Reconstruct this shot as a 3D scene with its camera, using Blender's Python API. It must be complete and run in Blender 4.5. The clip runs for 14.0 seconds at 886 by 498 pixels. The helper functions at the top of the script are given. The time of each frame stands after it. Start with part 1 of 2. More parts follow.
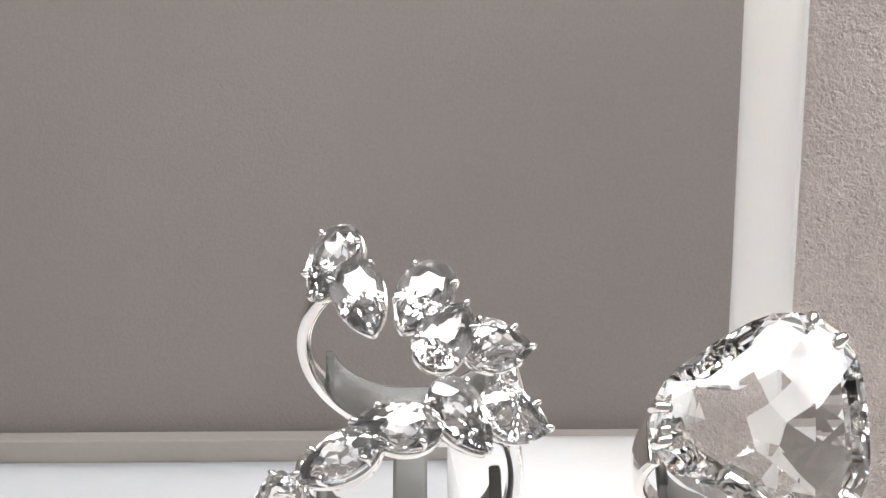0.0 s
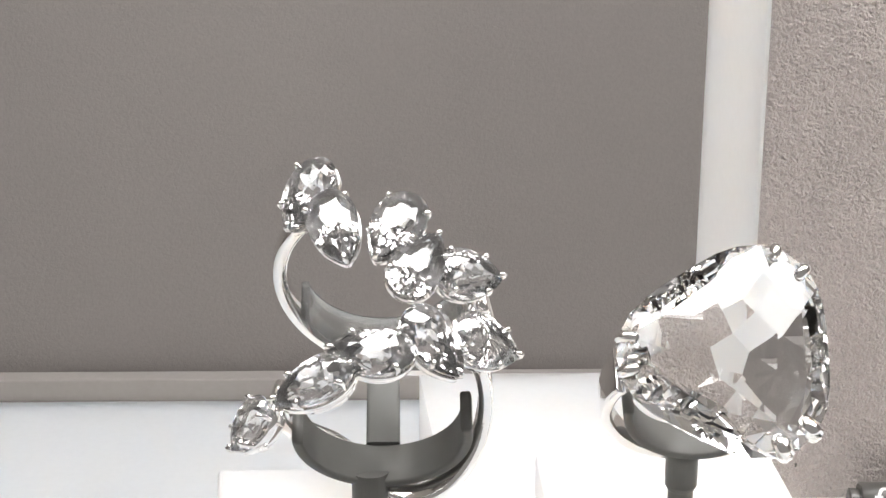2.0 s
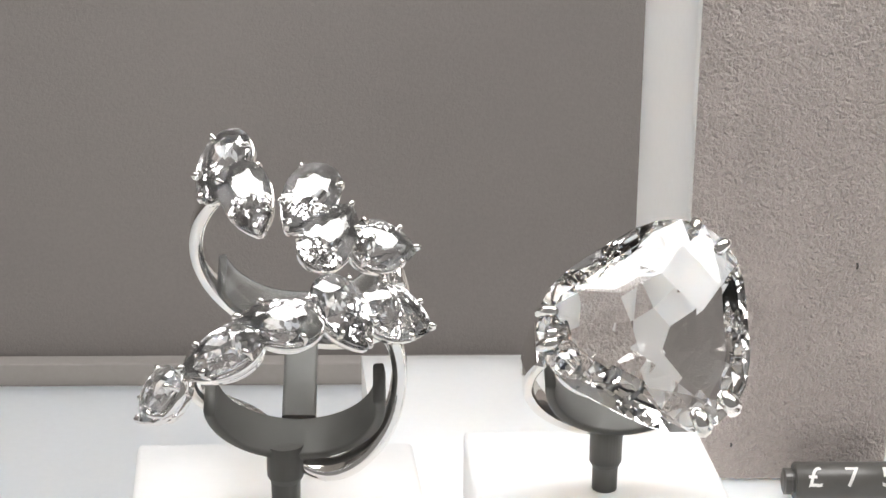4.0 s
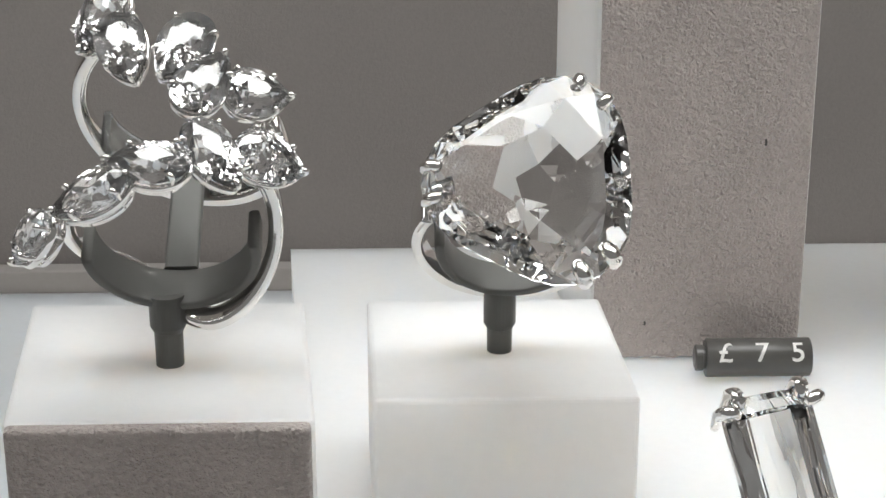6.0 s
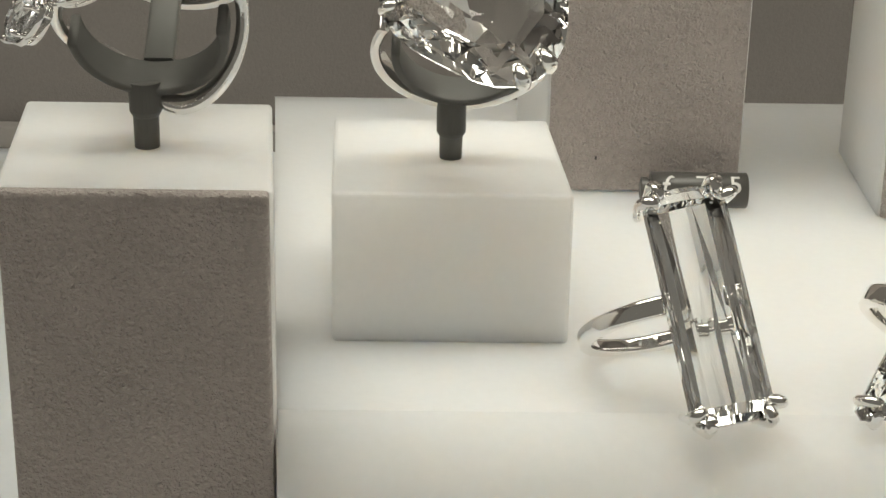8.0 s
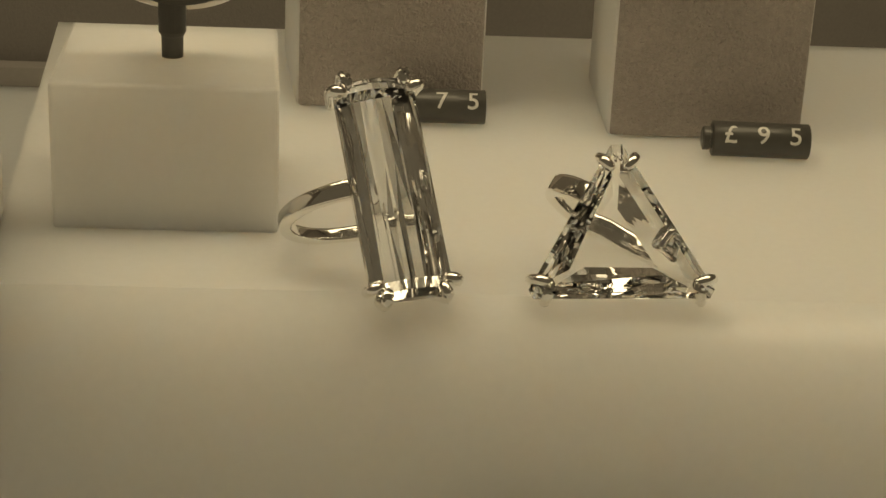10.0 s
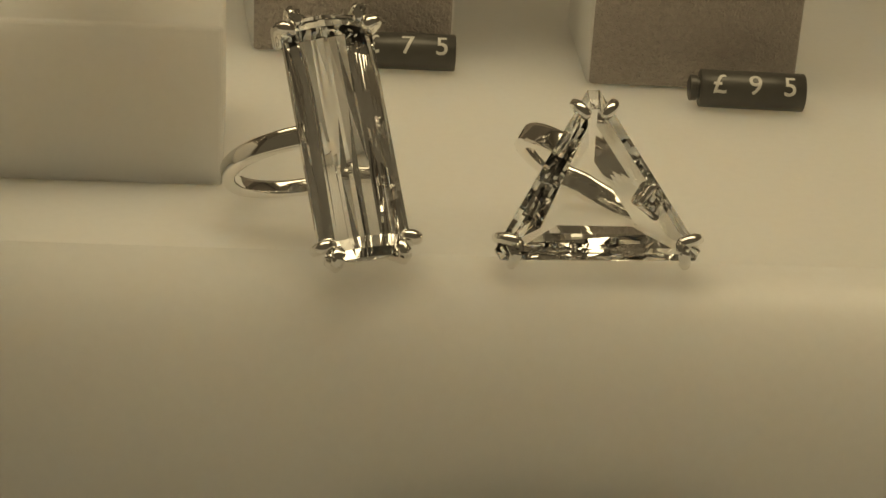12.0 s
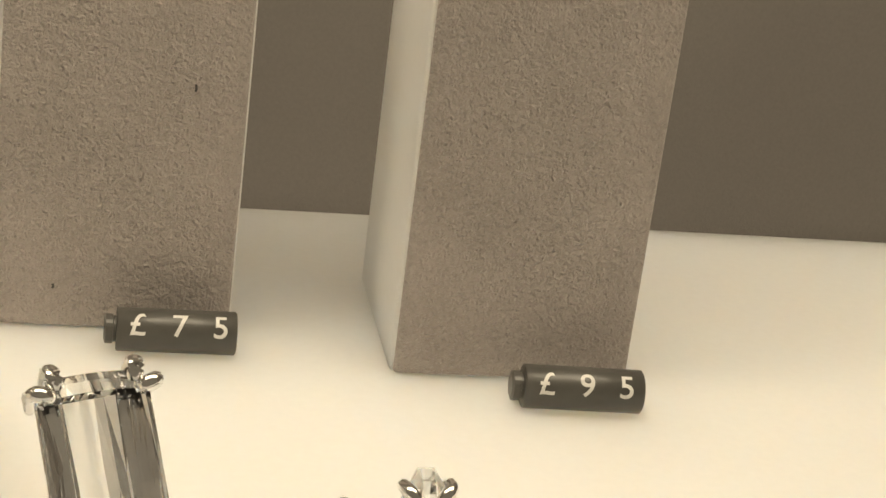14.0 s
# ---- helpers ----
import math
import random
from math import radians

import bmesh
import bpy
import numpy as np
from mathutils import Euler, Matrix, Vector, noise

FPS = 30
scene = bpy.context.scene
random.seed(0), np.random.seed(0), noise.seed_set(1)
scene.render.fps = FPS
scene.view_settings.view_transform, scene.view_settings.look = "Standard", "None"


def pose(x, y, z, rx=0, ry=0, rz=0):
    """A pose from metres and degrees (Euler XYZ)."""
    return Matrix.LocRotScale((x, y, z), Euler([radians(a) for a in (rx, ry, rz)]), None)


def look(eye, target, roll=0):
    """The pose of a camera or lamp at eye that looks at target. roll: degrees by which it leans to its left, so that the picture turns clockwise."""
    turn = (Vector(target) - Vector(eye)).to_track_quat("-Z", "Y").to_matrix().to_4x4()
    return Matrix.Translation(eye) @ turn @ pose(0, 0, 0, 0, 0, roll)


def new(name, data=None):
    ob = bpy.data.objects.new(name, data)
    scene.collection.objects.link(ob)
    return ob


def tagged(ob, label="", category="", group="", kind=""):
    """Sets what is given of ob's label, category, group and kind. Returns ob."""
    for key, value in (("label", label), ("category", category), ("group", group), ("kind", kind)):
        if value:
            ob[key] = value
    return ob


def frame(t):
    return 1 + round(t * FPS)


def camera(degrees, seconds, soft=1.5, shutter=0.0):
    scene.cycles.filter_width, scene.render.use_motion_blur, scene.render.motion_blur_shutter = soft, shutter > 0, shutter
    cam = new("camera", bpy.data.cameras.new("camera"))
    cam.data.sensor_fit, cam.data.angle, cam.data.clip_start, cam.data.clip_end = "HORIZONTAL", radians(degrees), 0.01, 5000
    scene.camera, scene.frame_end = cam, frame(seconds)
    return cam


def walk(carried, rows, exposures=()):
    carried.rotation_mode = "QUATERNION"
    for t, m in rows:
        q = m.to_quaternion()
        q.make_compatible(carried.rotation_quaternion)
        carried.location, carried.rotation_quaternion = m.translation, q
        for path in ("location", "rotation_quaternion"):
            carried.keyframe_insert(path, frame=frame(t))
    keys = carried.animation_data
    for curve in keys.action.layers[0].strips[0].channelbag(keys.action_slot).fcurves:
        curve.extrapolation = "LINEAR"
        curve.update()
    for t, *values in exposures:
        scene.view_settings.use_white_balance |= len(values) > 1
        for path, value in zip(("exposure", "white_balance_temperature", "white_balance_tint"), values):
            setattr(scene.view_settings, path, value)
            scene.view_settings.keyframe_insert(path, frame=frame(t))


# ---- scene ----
cam = camera(26.90, 14.0)
PATH = [  # seconds, eye, target, roll
    (0, (-0.02696, -0.14653, 0.10112), (-0.02560, 0.04400, 0.04029), -0.21),
    (0.5, (-0.02795, -0.14347, 0.09847), (-0.02556, 0.04634, 0.03548), -0.15),
    (1, (-0.02698, -0.14599, 0.09891), (-0.02381, 0.04327, 0.03433), -0.07),
    (1.5, (-0.02708, -0.14936, 0.10033), (-0.02322, 0.03971, 0.03524), 0.05),
    (2, (-0.02709, -0.15090, 0.10076), (-0.02269, 0.03794, 0.03504), 0.18),
    (2.2, (-0.02675, -0.15155, 0.10013), (-0.02290, 0.03749, 0.03493), 0.08),
    (4.3, (-0.01805, -0.15101, 0.09857), (-0.01191, 0.03751, 0.03204), 0.46),
    (4.5, (-0.01521, -0.15094, 0.09838), (-0.00939, 0.03742, 0.03142), 0.38),
    (5, (-0.01162, -0.15046, 0.09605), (-0.00552, 0.03757, 0.02817), 0.08),
    (5.5, (-0.00938, -0.15144, 0.09600), (-0.00345, 0.03633, 0.02739), -0.05),
    (6, (-0.01027, -0.15610, 0.09022), (-0.00509, 0.03120, 0.02026), -0.06),
    (6.3, (-0.00717, -0.15753, 0.08647), (-0.00203, 0.02857, 0.01340), 0.19),
    (6.5, (-0.00933, -0.15888, 0.08150), (-0.00474, 0.02622, 0.00589), 0.29),
    (7, (-0.00807, -0.16522, 0.08363), (-0.00383, 0.01986, 0.00794), 0.65),
    (7.2, (-0.00686, -0.16740, 0.08320), (-0.00269, 0.01752, 0.00714), 0.78),
    (9.3, (0.00869, -0.19018, 0.08428), (0.01151, -0.00456, 0.00985), 1.37),
    (9.5, (0.01364, -0.18739, 0.08317), (0.01933, -0.00211, 0.00808), 1.71),
    (10, (0.01985, -0.19309, 0.07695), (0.03057, -0.00797, 0.00201), 2.70),
    (10.5, (0.02948, -0.18815, 0.07190), (0.04399, -0.00329, -0.00304), 3.23),
    (11, (0.03011, -0.17612, 0.06198), (0.04731, 0.00610, -0.01864), 4.16),
    (11.1, (0.03058, -0.17404, 0.06153), (0.04850, 0.00837, -0.01849), 4.14),
    (11.5, (0.02757, -0.17480, 0.06474), (0.04304, 0.00764, -0.01572), 3.97),
    (12, (0.02367, -0.17685, 0.06970), (0.03579, 0.00666, -0.00889), 3.34),
    (12.2, (0.02114, -0.17526, 0.07032), (0.03213, 0.00858, -0.00768), 3.19),
    (12.5, (0.01568, -0.16901, 0.07297), (0.02483, 0.01514, -0.00454), 3.08),
    (12.9, (0.01480, -0.15887, 0.08227), (0.03142, 0.02567, 0.00698), 4.17),
    (13, (0.01573, -0.15483, 0.08263), (0.03554, 0.02992, 0.00864), 4.71),
    (13.3, (0.02242, -0.14080, 0.08628), (0.05198, 0.04202, 0.01076), 5.79),
    (13.5, (0.01622, -0.14164, 0.08345), (0.04974, 0.04201, 0.01171), 6.45),
    (14, (0.01916, -0.13471, 0.08141), (0.06031, 0.04777, 0.01065), 7.45),
]
EXPO = [  # seconds, stops, kelvin, tint
    (0.0, 0.65, 6450, 12), (0.5, 0.72, 6450, 12), (1.0, 0.33, 6450, 12), (1.5, 0.3, 6450, 12), (2.0, 0.63, 6450, 11), (4.5, 0.17, 6450, 10), (5.0, -0.42, 6400, 8), (5.5, -0.43, 6400, 8), (6.0, 0.0, 6350, 8), (6.3, -0.2, 6500, 6), (6.5, -0.58, 8700, 2), (7.0, -0.13, 6500, 4),
    (7.2, -0.13, 6500, 4), (9.3, -0.95, 10700, 3), (10.0, -1.26, 12800, 3), (10.5, -1.34, 14000, 3), (11.0, -1.04, 17500, 3), (12.2, -1.36, 13500, 3), (12.5, -1.33, 13100, 4), (13.0, -1.1, 11500, 6), (13.5, -0.28, 9900, 8), (14.0, -0.22, 9500, 7),
]
walk(cam, [(t, look(eye, target, roll)) for t, eye, target, roll in PATH], EXPO)

# ---- world and lights ----
world = bpy.data.worlds.new("world")
scene.world = world
world.use_nodes = True
world.node_tree.nodes["Background"].inputs[0].default_value = (1.0, 0.96, 0.92, 1)
world.node_tree.nodes["Background"].inputs[1].default_value = 0.175


def area_lamp(name, eye, target, sx, sy, watts, colour):
    data = bpy.data.lights.new(name, "AREA")
    data.shape, data.size, data.size_y, data.energy, data.color = "RECTANGLE", sx * 0.001, sy * 0.001, watts, colour
    ob = new(name, data)
    ob.matrix_world = look([v * 0.001 for v in eye], [v * 0.001 for v in target])
    return ob


area_lamp("case_light", (30, -6, 282), (30, -6, 0), 400, 110, 0.53, (1.0, 0.99, 0.98))
area_lamp("case_spot", (-70, 0, 278), (-20, 20, 20), 14, 14, 0.085, (1.0, 0.98, 0.95))
area_lamp("case_spot", (110, 0, 278), (30, 20, 10), 14, 14, 0.085, (1.0, 0.98, 0.95))


# ---- materials ----
def material(name, colour, rough=0.5, metal=0.0, transmission=0.0, ior=1.5, vary=0.0, vary_scale=60.0,
             bump=0.0, bump_scale=900.0, depth=0.02, fine=0.0, fine_scale=5000.0, coat=0.0, spec=0.5, sheen=0.0, subsurface=0.0):
    m = bpy.data.materials.new(name)
    m.use_nodes = True
    nt = m.node_tree
    b = nt.nodes["Principled BSDF"]
    b.inputs["Base Color"].default_value = (*colour, 1)
    b.inputs["Roughness"].default_value = rough
    b.inputs["Metallic"].default_value = metal
    b.inputs["Transmission Weight"].default_value = transmission
    b.inputs["IOR"].default_value = ior
    b.inputs["Coat Weight"].default_value = coat
    b.inputs["Specular IOR Level"].default_value = spec
    b.inputs["Sheen Weight"].default_value = sheen
    if subsurface:
        b.inputs["Subsurface Weight"].default_value = subsurface
        b.inputs["Subsurface Radius"].default_value = (1.0, 0.9, 0.8)
        b.inputs["Subsurface Scale"].default_value = depth
    coord = nt.nodes.new("ShaderNodeTexCoord")

    def noise_node(scale, detail=2.5):
        n = nt.nodes.new("ShaderNodeTexNoise")
        n.inputs["Scale"].default_value, n.inputs["Detail"].default_value = scale, detail
        nt.links.new(coord.outputs["Object"], n.inputs["Vector"])
        return n

    if vary:
        n, n2 = noise_node(vary_scale), noise_node(bump_scale, 3.0)
        add = nt.nodes.new("ShaderNodeMath")
        add.operation = "ADD"
        nt.links.new(n.outputs["Fac"], add.inputs[0])
        nt.links.new(n2.outputs["Fac"], add.inputs[1])
        ramp = nt.nodes.new("ShaderNodeMapRange")
        ramp.inputs["From Min"].default_value, ramp.inputs["From Max"].default_value = 0.6, 1.4
        ramp.inputs["To Min"].default_value, ramp.inputs["To Max"].default_value = 1 - vary, 1 + vary
        nt.links.new(add.outputs[0], ramp.inputs["Value"])
        mul = nt.nodes.new("ShaderNodeVectorMath")
        mul.operation = "SCALE"
        mul.inputs[0].default_value = colour
        nt.links.new(ramp.outputs[0], mul.inputs["Scale"])
        nt.links.new(mul.outputs[0], b.inputs["Base Color"])
    last = None
    for amount, scale in ((bump, bump_scale), (fine, fine_scale)):
        if amount:
            n = noise_node(scale)
            bn = nt.nodes.new("ShaderNodeBump")
            bn.inputs["Strength"].default_value = amount
            bn.inputs["Distance"].default_value = 0.0010 if name == "taupe_suede" else 0.0004
            nt.links.new(n.outputs["Fac"], bn.inputs["Height"])
            if last:
                nt.links.new(last.outputs[0], bn.inputs["Normal"])
            last = bn
    if last:
        nt.links.new(last.outputs[0], b.inputs["Normal"])
    return m


WHITE = material("satin_white_acrylic", (0.87, 0.87, 0.86), 0.42, vary=0.02, vary_scale=25, fine=0.02, fine_scale=3000, subsurface=0.9, depth=0.04)
FROST = material("frosted_white_acrylic", (0.84, 0.83, 0.815), 0.5, vary=0.02, vary_scale=40, fine=0.04, fine_scale=3500, subsurface=0.85)
SUEDE = material("taupe_suede", (0.425, 0.378, 0.352), 0.72, vary=0.14, vary_scale=90, bump=0.8, bump_scale=1700, fine=0.6, fine_scale=3000, sheen=0.2, spec=0.5)
FABRIC = material("dark_taupe_fabric", (0.203, 0.187, 0.177), 0.92, vary=0.07, vary_scale=18, bump=0.25, bump_scale=1600, fine=0.3, fine_scale=5200, spec=0.2)
SKIRT = material("grey_taupe_board", (0.27, 0.25, 0.238), 0.85, vary=0.05, vary_scale=30, fine=0.1)
SILVER = material("polished_white_metal", (0.90, 0.885, 0.865), 0.07, metal=1.0, fine=0.02, fine_scale=2500)
CRYSTAL = material("clear_crystal", (0.99, 0.99, 0.985), 0.0, transmission=1.0, ior=1.53)
STEP = material("clear_step_cut_crystal", (0.985, 0.985, 0.975), 0.0, transmission=1.0, ior=1.5)
BARRED = material("clear_long_cut_crystal", (0.985, 0.985, 0.975), 0.0, transmission=1.0, ior=1.8)
BRILLIANT = material("brilliant_stone", (0.985, 0.985, 0.99), 0.0, transmission=0.97, ior=2.12)
CLIP = material("clear_smoky_plastic", (0.42, 0.42, 0.41), 0.14, transmission=0.82, ior=1.35, vary=0.05, vary_scale=80)
SMOKE = material("smoky_grey_plastic", (0.17, 0.168, 0.16), 0.36, transmission=0.35, ior=1.3, vary=0.05, vary_scale=80)
TAG = material("charcoal_plastic", (0.072, 0.069, 0.064), 0.34, vary=0.1, vary_scale=200, fine=0.06)
PRINT = material("white_print", (0.68, 0.67, 0.65), 0.6, vary=0.04, vary_scale=500)
PAINT = material("warm_white_paint", (0.62, 0.59, 0.55), 0.7, vary=0.03, vary_scale=8, fine=0.1)
GLOW = bpy.data.materials.new("light_panel")
GLOW.use_nodes = True
GLOW.node_tree.nodes["Principled BSDF"].inputs["Base Color"].default_value = (0.9, 0.9, 0.88, 1)
GLOW.node_tree.nodes["Principled BSDF"].inputs["Emission Color"].default_value = (1, 0.97, 0.93, 1)
GLOW.node_tree.nodes["Principled BSDF"].inputs["Emission Strength"].default_value = 3.0


# ---- building helpers: all plans are in millimetres ----
def mesh_of(name, bm, mat, smooth=False):
    for v in bm.verts:
        v.co *= 0.001
    bmesh.ops.recalc_face_normals(bm, faces=bm.faces)
    me = bpy.data.meshes.new(name)
    for f in bm.faces:
        f.smooth = smooth
    bm.to_mesh(me)
    bm.free()
    me.materials.append(mat)
    return me


def part(name, bm, mat, parent=None, label="", smooth=False):
    ob = new(name, mesh_of(name, bm, mat, smooth))
    ob.parent = parent
    if label:
        tagged(ob, label)
    return ob


def thing(name, x, y, z, label, category, group="", kind=""):
    """An empty at the base of a thing. Its parts are built in plan coordinates and moved under it."""
    ob = new(name)
    ob.empty_display_size = 0.005
    ob.location = (x * 0.001, y * 0.001, z * 0.001)
    return tagged(ob, label, category, group, kind)


def settle(ob):
    """Keeps the parts of a thing where the plan has them."""
    for c in ob.children:
        c.location = -ob.location


def solid(corners, low, high, bevel=0.0, segments=2):
    """An upright prism over a plan outline."""
    bm = bmesh.new()
    a = [bm.verts.new((x, y, low)) for x, y in corners]
    b = [bm.verts.new((x, y, high)) for x, y in corners]
    bm.faces.new(a[::-1]), bm.faces.new(b)
    for i in range(len(a)):
        j = (i + 1) % len(a)
        bm.faces.new((a[i], a[j], b[j], b[i]))
    if bevel:
        bmesh.ops.bevel(bm, geom=bm.edges[:], offset=bevel, segments=segments, affect="EDGES", profile=0.5)
    return bm


def rounded_front(x0, x1, back, flat, front, low, high, skew):
    """A slab whose front falls away in a long soft curve, from the flat top to the front foot. skew: how far its left end leans."""
    bm = bmesh.new()
    steps = 28
    line = [(back, low), (back, high)]
    knots = [(flat, high), (flat - 9.0, high), (front, high - 10.0), (front, low)]
    for k in range(steps + 1):
        t = k / steps
        w = ((1 - t) ** 3, 3 * t * (1 - t) ** 2, 3 * t * t * (1 - t), t ** 3)
        line.append(tuple(sum(w[i] * knots[i][c] for i in range(4)) for c in (0, 1)))
    rings = [[bm.verts.new((x + lean * (y - front) / (back - front), y, z)) for y, z in line] for x, lean in ((x0, skew), (x1, 0.0))]
    n = len(line)
    for k in range(n):
        j = (k + 1) % n
        bm.faces.new((rings[0][k], rings[0][j], rings[1][j], rings[1][k]))
    bm.faces.new(rings[0]), bm.faces.new(rings[1][::-1])
    return bm


def box(x0, y0, z0, x1, y1, z1, bevel=0.0):
    return solid([(x0, y0), (x1, y0), (x1, y1), (x0, y1)], z0, z1, bevel)


def sweep(points, profile, sides, closed=False, ups=None, caps=True):
    """Sweeps a profile, a list of (across, up) offsets or a function of the step, along points."""
    bm = bmesh.new()
    n, rings = len(points), []
    pts = [Vector(p) for p in points]
    for i, p in enumerate(pts):
        ahead = (pts[(i + 1) % n] - pts[i - 1]) if closed else (pts[min(i + 1, n - 1)] - pts[max(i - 1, 0)])
        ahead.normalize()
        up = Vector(ups[i]) if ups else (Vector((0, 0, 1)) if abs(ahead.z) < 0.9 else Vector((0, 1, 0)))
        side = ahead.cross(up).normalized()
        up = side.cross(ahead).normalized()
        prof = profile(i / max(n - 1, 1)) if callable(profile) else profile
        rings.append([bm.verts.new(p + side * s + up * u) for s, u in prof])
    for i in range(n if closed else n - 1):
        a, b = rings[i], rings[(i + 1) % n]
        for k in range(len(a)):
            bm.faces.new((a[k], a[(k + 1) % len(a)], b[(k + 1) % len(a)], b[k]))
    if not closed and caps:
        bm.faces.new(rings[0][::-1]), bm.faces.new(rings[-1])
    return bm


def round_profile(r, sides=10):
    return [(r * math.cos(2 * math.pi * k / sides), r * math.sin(2 * math.pi * k / sides)) for k in range(sides)]


def ribbon_profile(w, h, corner=0.3):
    """A rectangle w across and h up with rounded corners."""
    out = []
    for cx, cy, start in ((1, 1, 0), (-1, 1, 90), (-1, -1, 180), (1, -1, 270)):
        for k in range(4):
            t = radians(start + 30 * k)
            out.append((cx * (w / 2 - corner) + corner * math.cos(t), cy * (h / 2 - corner) + corner * math.sin(t)))
    return out


def turned(axis_points, sides=32):
    """A body of revolution along x: a list of (x, radius)."""
    bm = bmesh.new()
    rings = [[bm.verts.new((x, r * math.cos(2 * math.pi * k / sides), r * math.sin(2 * math.pi * k / sides))) for k in range(sides)]
             for x, r in axis_points]
    for a, b in zip(rings, rings[1:]):
        for k in range(sides):
            bm.faces.new((a[k], a[(k + 1) % sides], b[(k + 1) % sides], b[k]))
    bm.faces.new(rings[0]), bm.faces.new(rings[-1][::-1])
    return bm


def moved(bm, m):
    bmesh.ops.transform(bm, matrix=m, verts=bm.verts[:])
    return bm


def frame_of(origin, xdir, normal):
    """A matrix whose z is the normal and whose x lies nearest to xdir."""
    z = Vector(normal).normalized()
    x = Vector(xdir)
    x = (x - z * x.dot(z)).normalized()
    y = z.cross(x)
    m = Matrix((x, y, z)).transposed().to_4x4()
    m.translation = Vector(origin)
    return m


def hull(points):
    bm = bmesh.new()
    for p in points:
        bm.verts.new(p)
    out = bmesh.ops.convex_hull(bm, input=bm.verts[:])
    junk = list({g for g in out["geom_interior"] + out["geom_unused"] if isinstance(g, bmesh.types.BMVert)})
    if junk:
        bmesh.ops.delete(bm, geom=junk, context="VERTS")
    return bm


def claw(base, waist, tip, r=0.3):
    """A claw that rises from base past waist to a rounded tip bent over the stone."""
    base, waist, tip = Vector(base), Vector(waist), Vector(tip)
    pts = [base.lerp(waist, k / 4) for k in range(4)] + [waist.lerp(tip, k / 5) + (waist - base).normalized() * r * 1.1 * math.sin(math.pi * k / 5) for k in range(6)]
    last = (pts[-1] - pts[-2]).normalized() * r
    pts += [pts[-1] + last * 0.5, pts[-1] + last * 0.85, pts[-1] + last]
    n = len(pts)
    radii = [r * (0.75 + 0.3 * min(i / 6, 1)) for i in range(n - 3)] + [r * 0.95, r * 0.62, r * 0.12]
    return sweep(pts, lambda f: round_profile(radii[round(f * (n - 1))], 10), 10)


# ---- setting ----
floor_board = tagged(part("floor", box(-330, -138, -33, 330, 138.7, -27, 0.4), WHITE), "satin white lower display board of the case", "display floor", kind="structure")
slab = tagged(part("display_slab", rounded_front(-16.4, 330, 86, -15.5, -28.0, -26.9, 0, -8.4), WHITE, smooth=True),
              "raised satin white acrylic display slab", "display slab", kind="structure")
for f in slab.data.polygons:
    f.use_smooth = len(f.vertices) == 4 and f.center.y < -0.0154
wall_back = tagged(part("wall_back", box(-340, 143, -40, 340, 151, 290), FABRIC), "dark taupe fabric back wall of the case", "wall", kind="structure")
skirting = tagged(part("skirting", box(-330, 139.0, -33, 330, 142.8, -23.3, 0.3), SKIRT), "grey taupe board strip below the fabric wall", "skirting", kind="structure")
wall_left = tagged(part("wall_left", box(-346, -140, -40, -340, 151, 290), FABRIC), "dark taupe fabric side wall", "wall", kind="structure")
wall_right = tagged(part("wall_right", box(340, -140, -40, 346, 151, 290), FABRIC), "dark taupe fabric side wall", "wall", kind="structure")
base_board = tagged(part("floor_base", box(-346, -140, -46, 346, 151, -40.2), PAINT), "painted base board of the case", "floor", kind="structure")
ceiling = tagged(part("ceiling", box(-346, -140, 290.2, 346, 151, 298), PAINT), "painted ceiling board of the case", "ceiling", kind="structure")

panel = thing("light_fixture", 30, -6, 290, "flat white light panel under the case ceiling", "light fixture")
part("housing", box(-176, -72, 285.5, 236, 60, 290, 0.6), SILVER, panel)
part("diffuser", box(-170, -66, 284.2, 230, 54, 285.3, 0.3), GLOW, panel)
settle(panel)


# ---- display blocks ----
def block(corners, low, high, label, faced, bevel=0.5, skin=0.9, shy=0.7):
    """A frosted block. faced: a suede panel covers its front, from corner 0 to corner 1."""
    cx, cy = sum(c[0] for c in corners) / 4, sum(c[1] for c in corners) / 4
    ob = thing("display_block", cx, cy, low, label, "display block", "blocks under and behind the rings")
    part("body", solid(corners, low, high, bevel, 3), FROST, ob)
    if faced:
        (x0, y0), (x1, y1) = corners[0], corners[1]
        part("front_panel", solid([(x0 + 0.35, y0 - skin), (x1 - 0.35, y1 - skin), (x1 - 0.3, y1 - 0.05), (x0 + 0.3, y0 - 0.05)], low + 0.2, high - shy, 0.42, 4), SUEDE, ob,
             "grainy taupe suede panel")
    settle(ob)
    return ob


BLOCK_A = block([(-42.3, -19.7), (-16.9, -19.7), (-18.9, 6.2), (-44.4, 6.2)], -26.9, 24.5,
                "tall frosted white block with taupe suede front under the wrap ring", True, skin=1.5, shy=-0.1)
BLOCK_B = block([(-12.5, 0), (12.5, 0), (11.2, 24.8), (-13.3, 24.8)], 0.05, 17.0,
                "low frosted white acrylic block under the large stone ring", False)
BLOCK_C = block([(12.9, 47.6), (38.2, 47.6), (35.8, 72), (10.4, 72)], 0.05, 75,
                "tall block with taupe suede front behind the first price tag", True)
BLOCK_D = block([(54.2, 38.8), (80.1, 38.8), (80.1, 63.6), (54.6, 63.6)], 0.05, 75,
                "tall block with taupe suede front behind the second price tag", True)


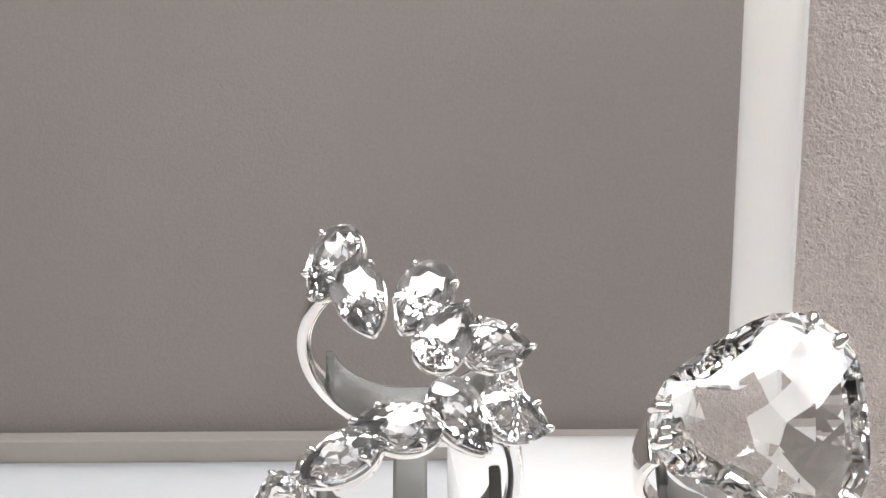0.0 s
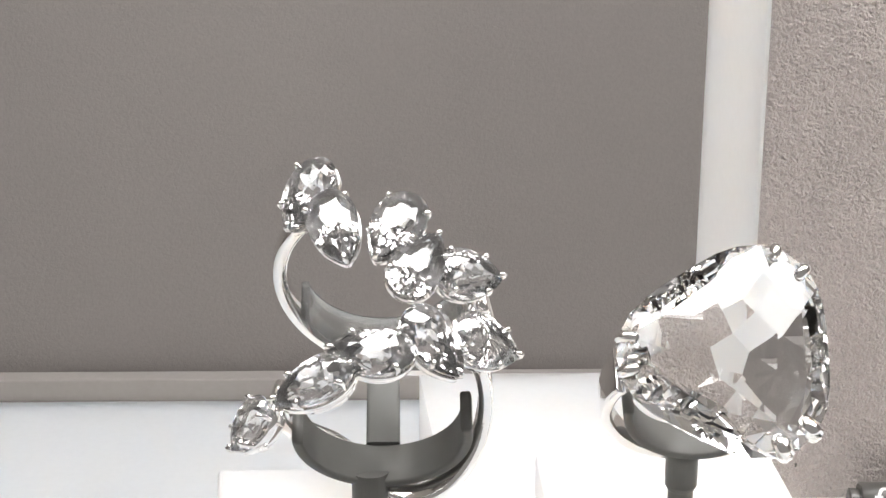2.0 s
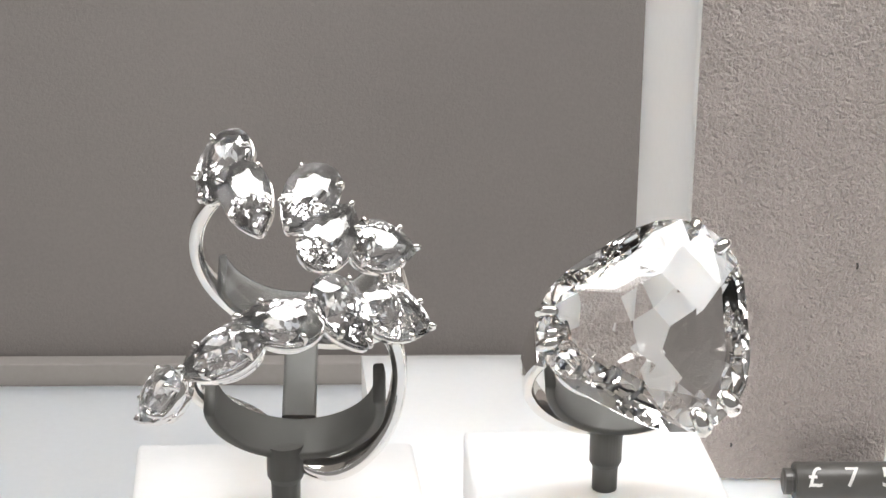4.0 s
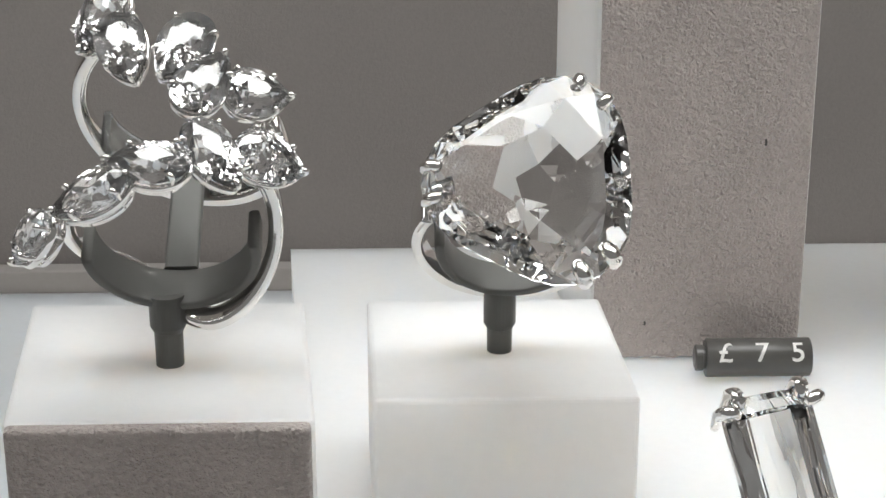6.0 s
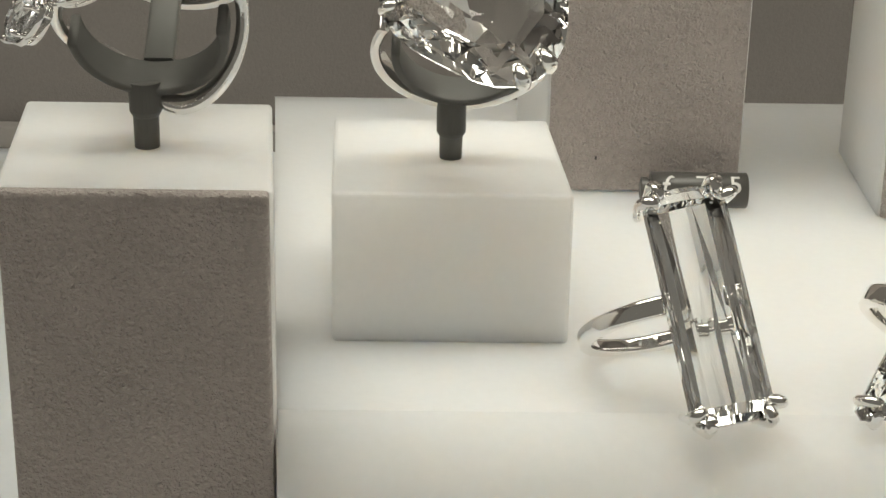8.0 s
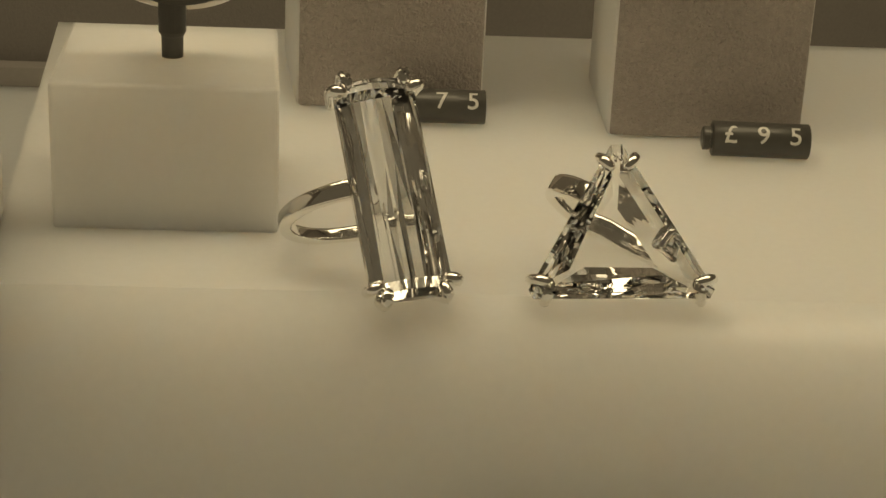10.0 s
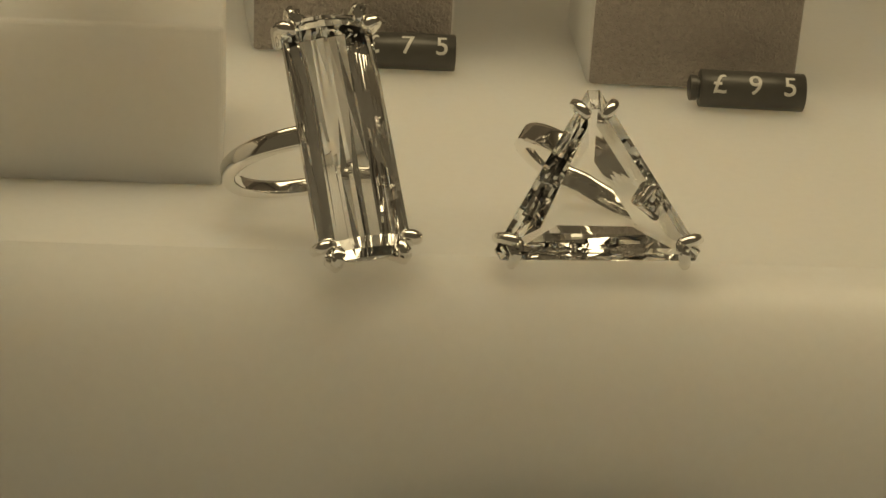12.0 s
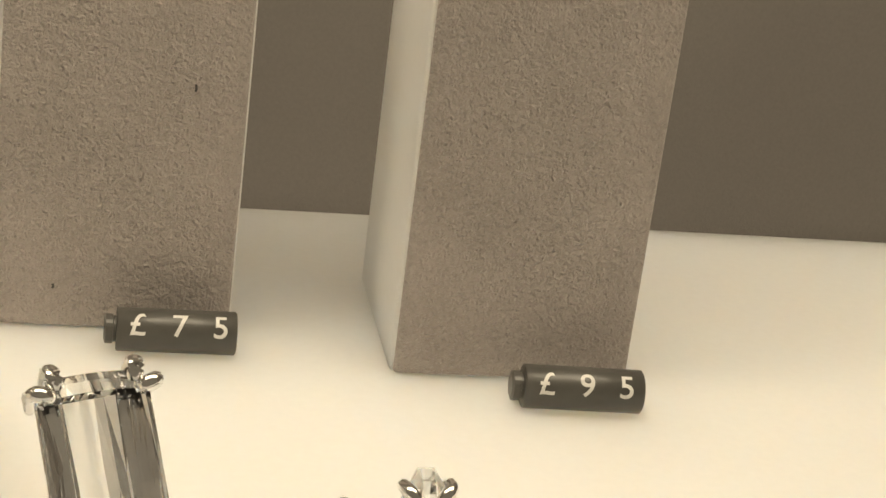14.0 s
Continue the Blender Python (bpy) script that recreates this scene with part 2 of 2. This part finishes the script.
# ---- price tags ----
def glyph(char, size, radius, x, elevation):
    """One character of the built-in font, bent onto a cylinder of that radius along x, centred at an elevation."""
    curve = bpy.data.curves.new("glyph", "FONT")
    curve.body, curve.size, curve.align_x, curve.align_y = char, size / 0.7, "CENTER", "CENTER"
    curve.offset = 0.012 * size
    ob = bpy.data.objects.new("glyph", curve)
    scene.collection.objects.link(ob)
    me = bpy.data.meshes.new_from_object(ob.evaluated_get(bpy.context.evaluated_depsgraph_get()))
    bm = bmesh.new()
    bm.from_mesh(me)
    bpy.data.objects.remove(ob), bpy.data.meshes.remove(me), bpy.data.curves.remove(curve)
    mid = (max(v.co.y for v in bm.verts) + min(v.co.y for v in bm.verts)) / 2
    for k in range(-6, 7):
        bmesh.ops.bisect_plane(bm, geom=bm.verts[:] + bm.edges[:] + bm.faces[:], plane_co=(0, mid + k * 0.25, 0), plane_no=(0, 1, 0))
    for v in bm.verts:
        t = elevation + (v.co.y - mid) / radius
        v.co = (x + v.co.x, -radius * math.cos(t), radius * math.sin(t))
    return bm


def price_tag(x0, x1, y, z, r, marks, elevation, label, turn=0.0, size=2.0):
    """A charcoal cylinder with a plug at its left end. marks: (character, place along the body from 0 to 1, height)."""
    ob = thing("price_tag", (x0 + x1) / 2, y, z - r, label, "price tag", "price tags")
    at = Matrix.Translation((x0, y, z)) @ Matrix.Rotation(radians(turn), 4, "Z")
    n = x1 - x0
    part("tube", moved(turned([(0, r * 0.9), (0.12, r), (n - 0.12, r), (n, r * 0.93)]), at), TAG, ob, smooth=False)
    part("plug", moved(turned([(-1.25, r * 0.5), (-1.1, r * 0.68), (-0.35, r * 0.68), (-0.3, r * 0.6), (-0.01, r * 0.6)], 24), at), TAG, ob, "short charcoal plug")
    for char, where, high in marks:
        name = {"£": "pound_sign"}.get(char, "digit" if char.isdigit() else "letter")
        part(name, moved(glyph(char, high, r + 0.03, where * n, radians(elevation)), at), PRINT, ob, "white printed " + name.replace("_", " "))
    settle(ob)
    for c in ob.children:
        if c.name.startswith("tube"):
            for f in c.data.polygons:
                f.use_smooth = len(f.vertices) == 4
    return ob


price_tag(25.9, 38.2, 42.0, 2.3, 2.27, [("£", 0.17, 2.4), ("7", 0.52, 2.4), ("5", 0.86, 2.4)], 39, "charcoal cylinder price tag reading £75 before a tall block", -0.5)
price_tag(66.8, 79.3, 31.8, 2.3, 2.27, [("£", 0.17, 2.4), ("9", 0.51, 2.4), ("5", 0.84, 2.4)], 35, "charcoal cylinder price tag reading £95 before a tall block", -2.5)
price_tag(26.7, 56.2, -30.6, -24.58, 2.4,
          [("S", 0.145, 2.0), ("E", 0.205, 2.0), ("T", 0.262, 2.0), ("£", 0.506, 2.65), ("3", 0.643, 2.65), ("8", 0.798, 2.65), ("0", 0.938, 2.65)], 37,
          "long charcoal price tag reading SET £380 before the slab", 0.0)


# ---- ring holders ----
def arc_points(centre, a, b, radius, start, stop, steps, slide=(0, 0), axis=(0, 0, 0)):
    """Points of an arc: angle 0 along a, 90 along b; slide: the shift along axis at its two ends."""
    out, ups = [], []
    for i in range(steps + 1):
        f = i / steps
        t = radians(start + (stop - start) * f)
        d = Vector(a) * math.cos(t) + Vector(b) * math.sin(t)
        ease = f * f * (3 - 2 * f)
        out.append(Vector(centre) + d * radius + Vector(axis) * (slide[0] + (slide[1] - slide[0]) * ease))
        ups.append(d)
    return out, ups


def holder(x, y, low, neck, top, centre, a, b, axis, radius, start, stop, width, label, spine=None):
    ob = thing("ring_holder", x, y, low, label, "ring holder", "smoky ring holders")
    part("stem", moved(turned([(0, 1.22), (neck - low, 1.25), (neck - low + 0.1, 1.3)], 28), Matrix.Translation((x, y, low)) @ Matrix.Rotation(radians(-90), 4, "Y")), SMOKE, ob, smooth=False)
    part("collar", moved(turned([(0, 1.3), (0.5, 1.58), (top - neck, 1.6)], 28), Matrix.Translation((x, y, neck + 0.12)) @ Matrix.Rotation(radians(-90), 4, "Y")), SMOKE, ob)
    pts, ups = arc_points(centre, a, b, radius, start, stop, 48)
    part("clip", sweep(pts, ribbon_profile(width, 0.9, 0.25), 16, ups=ups), SMOKE, ob, "bent smoky grey plastic clip", smooth=True)
    if spine:
        low_end, high_end = (Vector(centre) - Vector(a) * radius + Vector(axis) * s for s in spine)
        part("spine", sweep([low_end.lerp(high_end, k / 6) for k in range(7)], ribbon_profile(2.9, 1.4, 0.3), 16, ups=[Vector(a)] * 7), SMOKE, ob)
        pts, ups = arc_points(Vector(centre) + Vector(axis) * spine[1], a, b, radius, 102, 258, 40)
        part("clip", sweep(pts, ribbon_profile(4.2, 0.7, 0.2), 16, ups=ups), CLIP, ob, "bent smoky grey plastic clip", smooth=True)
    settle(ob)
    return ob


XDIR = Vector((1, 0, 0))
LEAN = radians(32)
AX1 = Vector((0, math.cos(LEAN), math.sin(LEAN)))
UP1 = Vector((0, -math.sin(LEAN), math.cos(LEAN)))
C1 = Vector((-28.8, -10.9, 37.5))
holder(-29.9, -8.0, 24.55, 27.6, 31.0, C1 - AX1 * 0.3 - UP1 * 0.3, UP1, XDIR, AX1, 7.0, 78, 268, 3.8, "smoky grey plastic ring holder standing on the faced block",
       (2.0, 13.6))

LEAN2 = radians(30)
AX2 = Vector((0, math.cos(LEAN2), math.sin(LEAN2)))
UP2 = Vector((0, -math.sin(LEAN2), math.cos(LEAN2)))
C2 = Vector((0.8, 7.4, 31.0))
holder(-0.1, 11.3, 17.05, 19.4, 23.9, C2 - UP2 * 0.6, UP2, XDIR, AX2, 6.9, 100, 275, 3.6, "smoky grey plastic ring holder standing on the low block")


# ---- stones ----
def pear(f):
    t = 2 * math.pi * f
    return math.cos(t), math.sin(t) * abs(math.sin(t / 2)) ** 0.48 * 1.07


def trillion(f):
    t = 2 * math.pi * f
    r = 1 + 0.105 * math.cos(3 * (t - math.pi))
    return r * math.cos(t), r * math.sin(t)


def brilliant_cut(outline, length, width, crown, pavilion, seed):
    """A brilliant cut over an outline: table, stars, kites, girdle, pavilion mains and halves, culet set towards the round end."""
    rng = random.Random(seed)
    pts = []
    for scale, z, count, shift in ((0.36, crown, 7, 0.0), (0.6, crown * 0.84, 9, 0.5), (0.80, crown * 0.55, 12, 0.2), (0.92, crown * 0.3, 18, 0.5), (1.0, 0.09, 32, 0.0), (1.0, -0.09, 32, 0.0),
                                   (0.84, -pavilion * 0.24, 22, 0.5), (0.66, -pavilion * 0.47, 17, 0.1), (0.46, -pavilion * 0.69, 14, 0.5), (0.25, -pavilion * 0.87, 9, 0.2), (0.03, -pavilion, 3, 0.0)):
        for k in range(count):
            x, y = outline((k + shift) / count)
            loose = 0.0 if scale == 1.0 else 0.04
            q = scale * (1 + rng.uniform(-loose, loose))
            pts.append(((x * q - 0.16 * (1 - q)) * length / 2, y * q * width / 2, z))
    return hull(pts)


def step_cut(corners, chop, rows, seed=3):
    """A step-cut stone over a polygon with its corners chopped off. rows: (inset, height)."""
    ring = []
    n = len(corners)
    for i in range(n):
        p, a, b = Vector(corners[i]), Vector(corners[i - 1]), Vector(corners[(i + 1) % n])
        ring += [p + (a - p).normalized() * chop, p + (b - p).normalized() * chop]
    mid = sum((Vector(c) for c in corners), Vector((0, 0))) / n
    pts = []
    rng = random.Random(seed)
    for inset, z in rows:
        level = list(ring)
        if z < -1:  # the pavilion's steps are broken into short uneven facets
            level = [p.lerp(q, f) for p, q in zip(ring, ring[1:] + ring[:1]) for f in ((0, 0.3, 0.62) if (q - p).length > 4 else (0,))]
        for p in level:
            d = p - mid
            q = mid + d * max(1 - inset / d.length, 0.03) if n == 3 else Vector((mid.x + math.copysign(max(abs(d.x) - inset, 0.05), d.x), mid.y + math.copysign(max(abs(d.y) - inset, 0.05), d.y)))
            pts.append((q.x, q.y, z + rng.uniform(-0.05, 0.05) * (z < -1)))
    return hull(pts)


# ---- wrap ring with ten pear stones ----
wrap = thing("ring", -29, -9, 29, "polished white metal wrap ring set with ten clear pear-cut stones", "ring", "rings on display")


def around(theta, slide, radius):
    t = radians(theta)
    d = UP1 * math.cos(t) + XDIR * math.sin(t)
    return C1 + AX1 * slide + d * radius, d, XDIR * math.cos(t) - UP1 * math.sin(t)


STONES = [  # angle round the finger, place along it, radius, angle of the tip, length, width, how far it faces the front
    (-37.2, 16.9, 10.6, 238, 7.2, 5.0, 0.35), (-21.5, 12.1, 10.7, 285, 7.4, 4.8, 0.35), (6.4, 11.6, 10.6, 243, 7.2, 4.9, 0.3),
    (17, 8.0, 10.6, 63, 6.9, 4.9, 0.3), (43.5, 8.8, 10.6, 14, 6.1, 4.9, 0.45), (23.7, 0.5, 10.6, 309, 7.0, 4.7, 0.4), (53.1, 2.8, 10.6, 0, 6.4, 5.1, 0.5),
    (-4, -1.0, 10.6, 176, 7.0, 4.6, 0.15), (-30.1, -2.9, 10.6, 194, 7.3, 4.5, 0.15), (-63, -4.3, 11.7, 208, 5.2, 3.6, 0.2)]
FACING = Vector((0.05, -0.84, 0.54))
for k, (theta, slide, radius, tip, length, width, facing) in enumerate(STONES):
    place, out, tangent = around(theta, slide, radius)
    out = out.lerp(FACING, facing).normalized()
    t = radians(tip)
    m = frame_of(place, tangent * math.cos(t) + AX1 * math.sin(t), out)
    stone = part("gemstone", moved(brilliant_cut(pear, length, width, 1.15, 2.2, k), m), BRILLIANT, wrap, "clear pear-cut stone")
    rail = [m @ Vector((x * length / 2 * 0.93, y * width / 2 * 0.93, -1.0)) for x, y in (pear(i / 36) for i in range(36))]
    part("basket_rail", sweep(rail, ribbon_profile(0.34, 0.62, 0.12), 16, closed=True, ups=[out] * 36), SILVER, stone, smooth=True)
    foot = [m @ Vector((x * length / 2 * 0.74, y * width / 2 * 0.74, -2.0)) for x, y in (pear(i / 36) for i in range(36))]
    part("basket_rail", sweep(foot, ribbon_profile(0.3, 0.45, 0.1), 16, closed=True, ups=[out] * 36), SILVER, stone, smooth=True)
    for f in (0.0, 0.17, 0.36, 0.64, 0.83):
        x, y = pear(f)
        x, y = x * length / 2, y * width / 2
        part("prong", claw(m @ Vector((x * 0.74, y * 0.74, -2.1)), m @ Vector((x * 1.0, y * 1.0, 0.15)), m @ Vector((x * 0.88, y * 0.88, 0.5)), 0.22), SILVER, stone, smooth=True)
for legs in (((-34, -296, 16.0, 9.0, 9.0),), ((58, 158, 3.0, -2.8, 8.6), (158, 215, -2.8, 2.2, 8.6), (215, 290, 2.2, 0.6, 8.6))):
    pts, ups = [], []
    for start, stop, s0, s1, radius in legs:
        p, u = arc_points(C1, UP1, XDIR, radius, start, stop, 40, (s0, s1), AX1)
        pts, ups = pts[:-1] + p, ups[:-1] + u
    part("band", sweep(pts, ribbon_profile(2.1, 1.25, 0.5), 16, ups=ups), SILVER, wrap, smooth=True)
part("bridge", sweep([around(56, 8.0, 8.8)[0], around(60, 5.5, 8.8)[0]], round_profile(0.5), 10), SILVER, wrap, smooth=True)
settle(wrap)

# ---- ring with one large rounded triangular stone ----
big = thing("ring", 1, 8, 23, "polished white metal ring with one huge clear faceted stone", "ring", "rings on display")
MB = frame_of((2.6, 2.9, 37.3), (1, 0.05, 0.0), (-0.05, -0.85, 0.53))
pts = []
rng = random.Random(21)
for scale, z, count, shift in ((0.42, 3.6, 6, 0.3), (0.72, 2.75, 8, 0.5), (0.90, 1.5, 13, 0.0), (1.0, 0.25, 30, 0.0), (1.0, -0.25, 30, 0.0),
                               (0.88, -0.95, 16, 0.5), (0.70, -2.1, 12, 0.1), (0.46, -3.3, 9, 0.4), (0.20, -4.25, 5, 0.1)):
    for k in range(count):
        x, y = trillion((k + shift + rng.uniform(-0.12, 0.12) * (scale < 1)) / count)
        pts.append((x * scale * 9.5, y * scale * 9.4, z))
gem = part("gemstone", moved(hull(pts), MB), CRYSTAL, big, "huge clear rounded triangular stone")
rail = [MB @ Vector((x * 9.0, y * 8.9, -1.2)) for x, y in (trillion(i / 60) for i in range(60))]
part("basket_rail", sweep(rail, ribbon_profile(0.3, 0.5, 0.12), 16, closed=True, ups=[MB.to_3x3() @ Vector((0, 0, 1))] * 60), SILVER, gem, smooth=True)
for corner in (180, 55, -59):
    for off in (-9, 9):
        t = radians(corner + off)
        d = Vector((math.cos(t), math.sin(t), 0)) * (1 + 0.105 * math.cos(3 * (t - math.pi)))
        part("prong", claw(MB @ (d * 8.5 + Vector((0, 0, -2.2))), MB @ (d * 9.35 + Vector((0, 0, 0.4))), MB @ (d * 8.3 + Vector((0, 0, 1.5))), 0.8 if corner == -59 else 0.55), SILVER, gem, smooth=True)
pts, ups = arc_points(C2, UP2, XDIR, 9.0, 62, 298, 60)
part("band", sweep(pts, lambda f: ribbon_profile(1.8 + 3.4 * abs(2 * f - 1) ** 2, 1.1, 0.4), 16, ups=ups), SILVER, big, smooth=True)
for side in (-1, 1):
    a = C2 + UP2 * 4.2 + XDIR * side * 7.9
    b = MB @ Vector((side * 7.0, 0, -1.2))
    part("shoulder", sweep([a, a.lerp(b, 0.5) + XDIR * side * 0.5, b], round_profile(0.8), 10), SILVER, big, smooth=True)
settle(big)

# ---- ring with a long rectangular stone ----
bar = thing("ring", 26, -10, 0, "white metal ring with long clear rectangular stone on the slab", "ring", "rings on display")
LB = Vector((-0.205, 0.562, 0.802))
M3 = frame_of((24.7, -13.8, 11.0), LB, (0.248, -0.762, 0.598))
LONG, HALF = 11.8, 4.4


def long_cut(half_long, half_wide, seed):
    """A long stone whose sides are cut into many narrow facets running its length."""
    rng = random.Random(seed)
    crown = [1, 0.84, 0.66, 0.46, 0.24]
    low = [1, 0.82, 0.64, 0.46, 0.28, 0.1]
    cut = [(u, 0.2 + 2.15 * (1 - u ** 1.8)) for u in crown] + [(-u, 0.2 + 2.15 * (1 - u ** 1.8)) for u in crown[::-1]]
    cut += [(-u, -0.5 - 4.2 * (1 - u ** 1.3)) for u in low] + [(u, -0.5 - 4.2 * (1 - u ** 1.3)) for u in low[::-1]]
    bm = bmesh.new()
    rings = []
    for x, wide, tall, loose in ((-1, 0.62, 0.3, 0), (-0.94, 0.86, 0.72, 0), (-0.86, 1, 1, 1), (-0.3, 1, 1, 1), (0.35, 1, 1, 1), (0.86, 1, 1, 1), (0.94, 0.86, 0.72, 0), (1, 0.62, 0.3, 0)):
        ring = []
        for u, z in cut:
            free = loose * (abs(u) < 0.99)
            ring.append(bm.verts.new(((x + rng.uniform(-0.12, 0.12) * free * (abs(x) < 0.5)) * half_long, (u + rng.uniform(-0.06, 0.06) * free * (z < 0)) * wide * half_wide, z * tall + rng.uniform(-0.08, 0.08) * free * (z < 0))))
        rings.append(ring)
    for a, c in zip(rings, rings[1:]):
        for k in range(len(a)):
            n = (k + 1) % len(a)
            if rng.random() < 0.5:
                bm.faces.new((a[k], a[n], c[n])), bm.faces.new((a[k], c[n], c[k]))
            else:
                bm.faces.new((a[k], a[n], c[k])), bm.faces.new((a[n], c[n], c[k]))
    bm.faces.new(rings[0]), bm.faces.new(rings[-1])
    return bm


gem = part("gemstone", moved(long_cut(LONG, HALF, 8), M3), BARRED, bar, "long clear rectangular step-cut stone")
for ex in (-1, 1):
    for ey in (-1, 1):
        for ox, oy in ((0.0, 1.2), (1.3, 0.0)):
            p = Vector((ex * (LONG - ox), ey * (HALF - oy), 0))
            q = Vector((ex * (0.5 if ox == 0 else 0.12), ey * (0.12 if ox == 0 else 0.5), 0))
            part("prong", claw(M3 @ (p * 0.96 + Vector((0, 0, -2.4))), M3 @ (p + q + Vector((0, 0, 0.3))), M3 @ (p - q * 1.2 + Vector((0, 0, 1.2))), 0.6), SILVER, gem, smooth=True)
    part("gallery_bar", sweep([M3 @ Vector((ex * 11.2, -3.6, -1.5)), M3 @ Vector((ex * 11.2, 3.6, -1.5))], round_profile(0.35), 10), SILVER, gem, smooth=True)
C3 = Vector((21.1, -6.9, 5.65))
AX3 = Vector((-0.2, 0.62, 0.76)).normalized()
W3 = Vector((24.7, -13.8, 11.0)) - C3
W3 = (W3 - AX3 * W3.dot(AX3)).normalized()
U3 = W3.cross(AX3).normalized()
if U3.x < 0:
    U3 = -U3
pts, ups = arc_points(C3, W3, U3, 7.8, 20, 340, 64)
part("band", sweep(pts, lambda f: ribbon_profile(1.7 + 0.4 * abs(2 * f - 1), 1.3, 0.4), 16, ups=ups), SILVER, bar, smooth=True)
settle(bar)

# ---- ring with a triangular stone ----
tri = thing("ring", 49, -12, 0, "white metal ring with clear triangular stone on the slab", "ring", "rings on display")
N4 = Vector((0.01, -0.883, 0.47)).normalized()
M4 = frame_of((48.5, -16.4, 6.1), (1, 0.02, 0.02), N4)
TRI = [(-10.2, -5.3), (10.3, -5.3), (-0.3, 11.7)]
gem = part("gemstone", moved(step_cut(TRI, 1.1, ((2.0, 1.2), (1.0, 0.8), (0.0, 0.1), (0.0, -0.7), (1.5, -1.6), (3.2, -2.6), (5.0, -3.4), (6.5, -3.85))), M4), STEP, tri, "clear triangular step-cut stone")
for i in range(3):
    c = Vector((*TRI[i], 0))
    for other in (TRI[i - 1], TRI[(i + 1) % 3]):
        along = (Vector((*other, 0)) - c).normalized()
        n = Vector((-along.y, along.x, 0))
        n = n if n.dot(Vector((0, 0.4, 0)) - c) > 0 else -n
        e = c + along * (2.9 if i == 2 else 2.1)
        part("prong", claw(M4 @ (e + n * 0.4 + Vector((0, 0, -2.6))), M4 @ (e - n * 0.4 + Vector((0, 0, 0.2))), M4 @ (e + n * (0.9 if i == 2 else 1.3) + along * 0.5 + Vector((0, 0, 1.3))), 0.55), SILVER, gem, smooth=True)
D4 = (M4.to_3x3() @ Vector((math.cos(radians(-32)), math.sin(radians(-32)), 0))).normalized()
C4 = Vector((48.9, -8.9, 5.8))
pts, ups = arc_points(C4, N4, D4, 7.6, 33, 327, 60)
part("band", sweep(pts, lambda f: ribbon_profile(2.5, 1.4, 0.5), 16, ups=ups), SILVER, tri, smooth=True)
settle(tri)


# ---- flecks of lint on a suede panel ----
for x, z, tall in ((32.5, 27.2, 0.75), (19.3, 4.8, 0.45)):
    lint = thing("fleck", x, 46.6, z, "tiny dark fleck of lint on the taupe suede", "lint fleck", "flecks on the suede")
    part("fibre", sweep([(x, 46.62, z - tall / 2), (x + 0.06, 46.58, z), (x - 0.03, 46.62, z + tall / 2)], round_profile(0.13, 6), 6), TAG, lint)
    settle(lint)
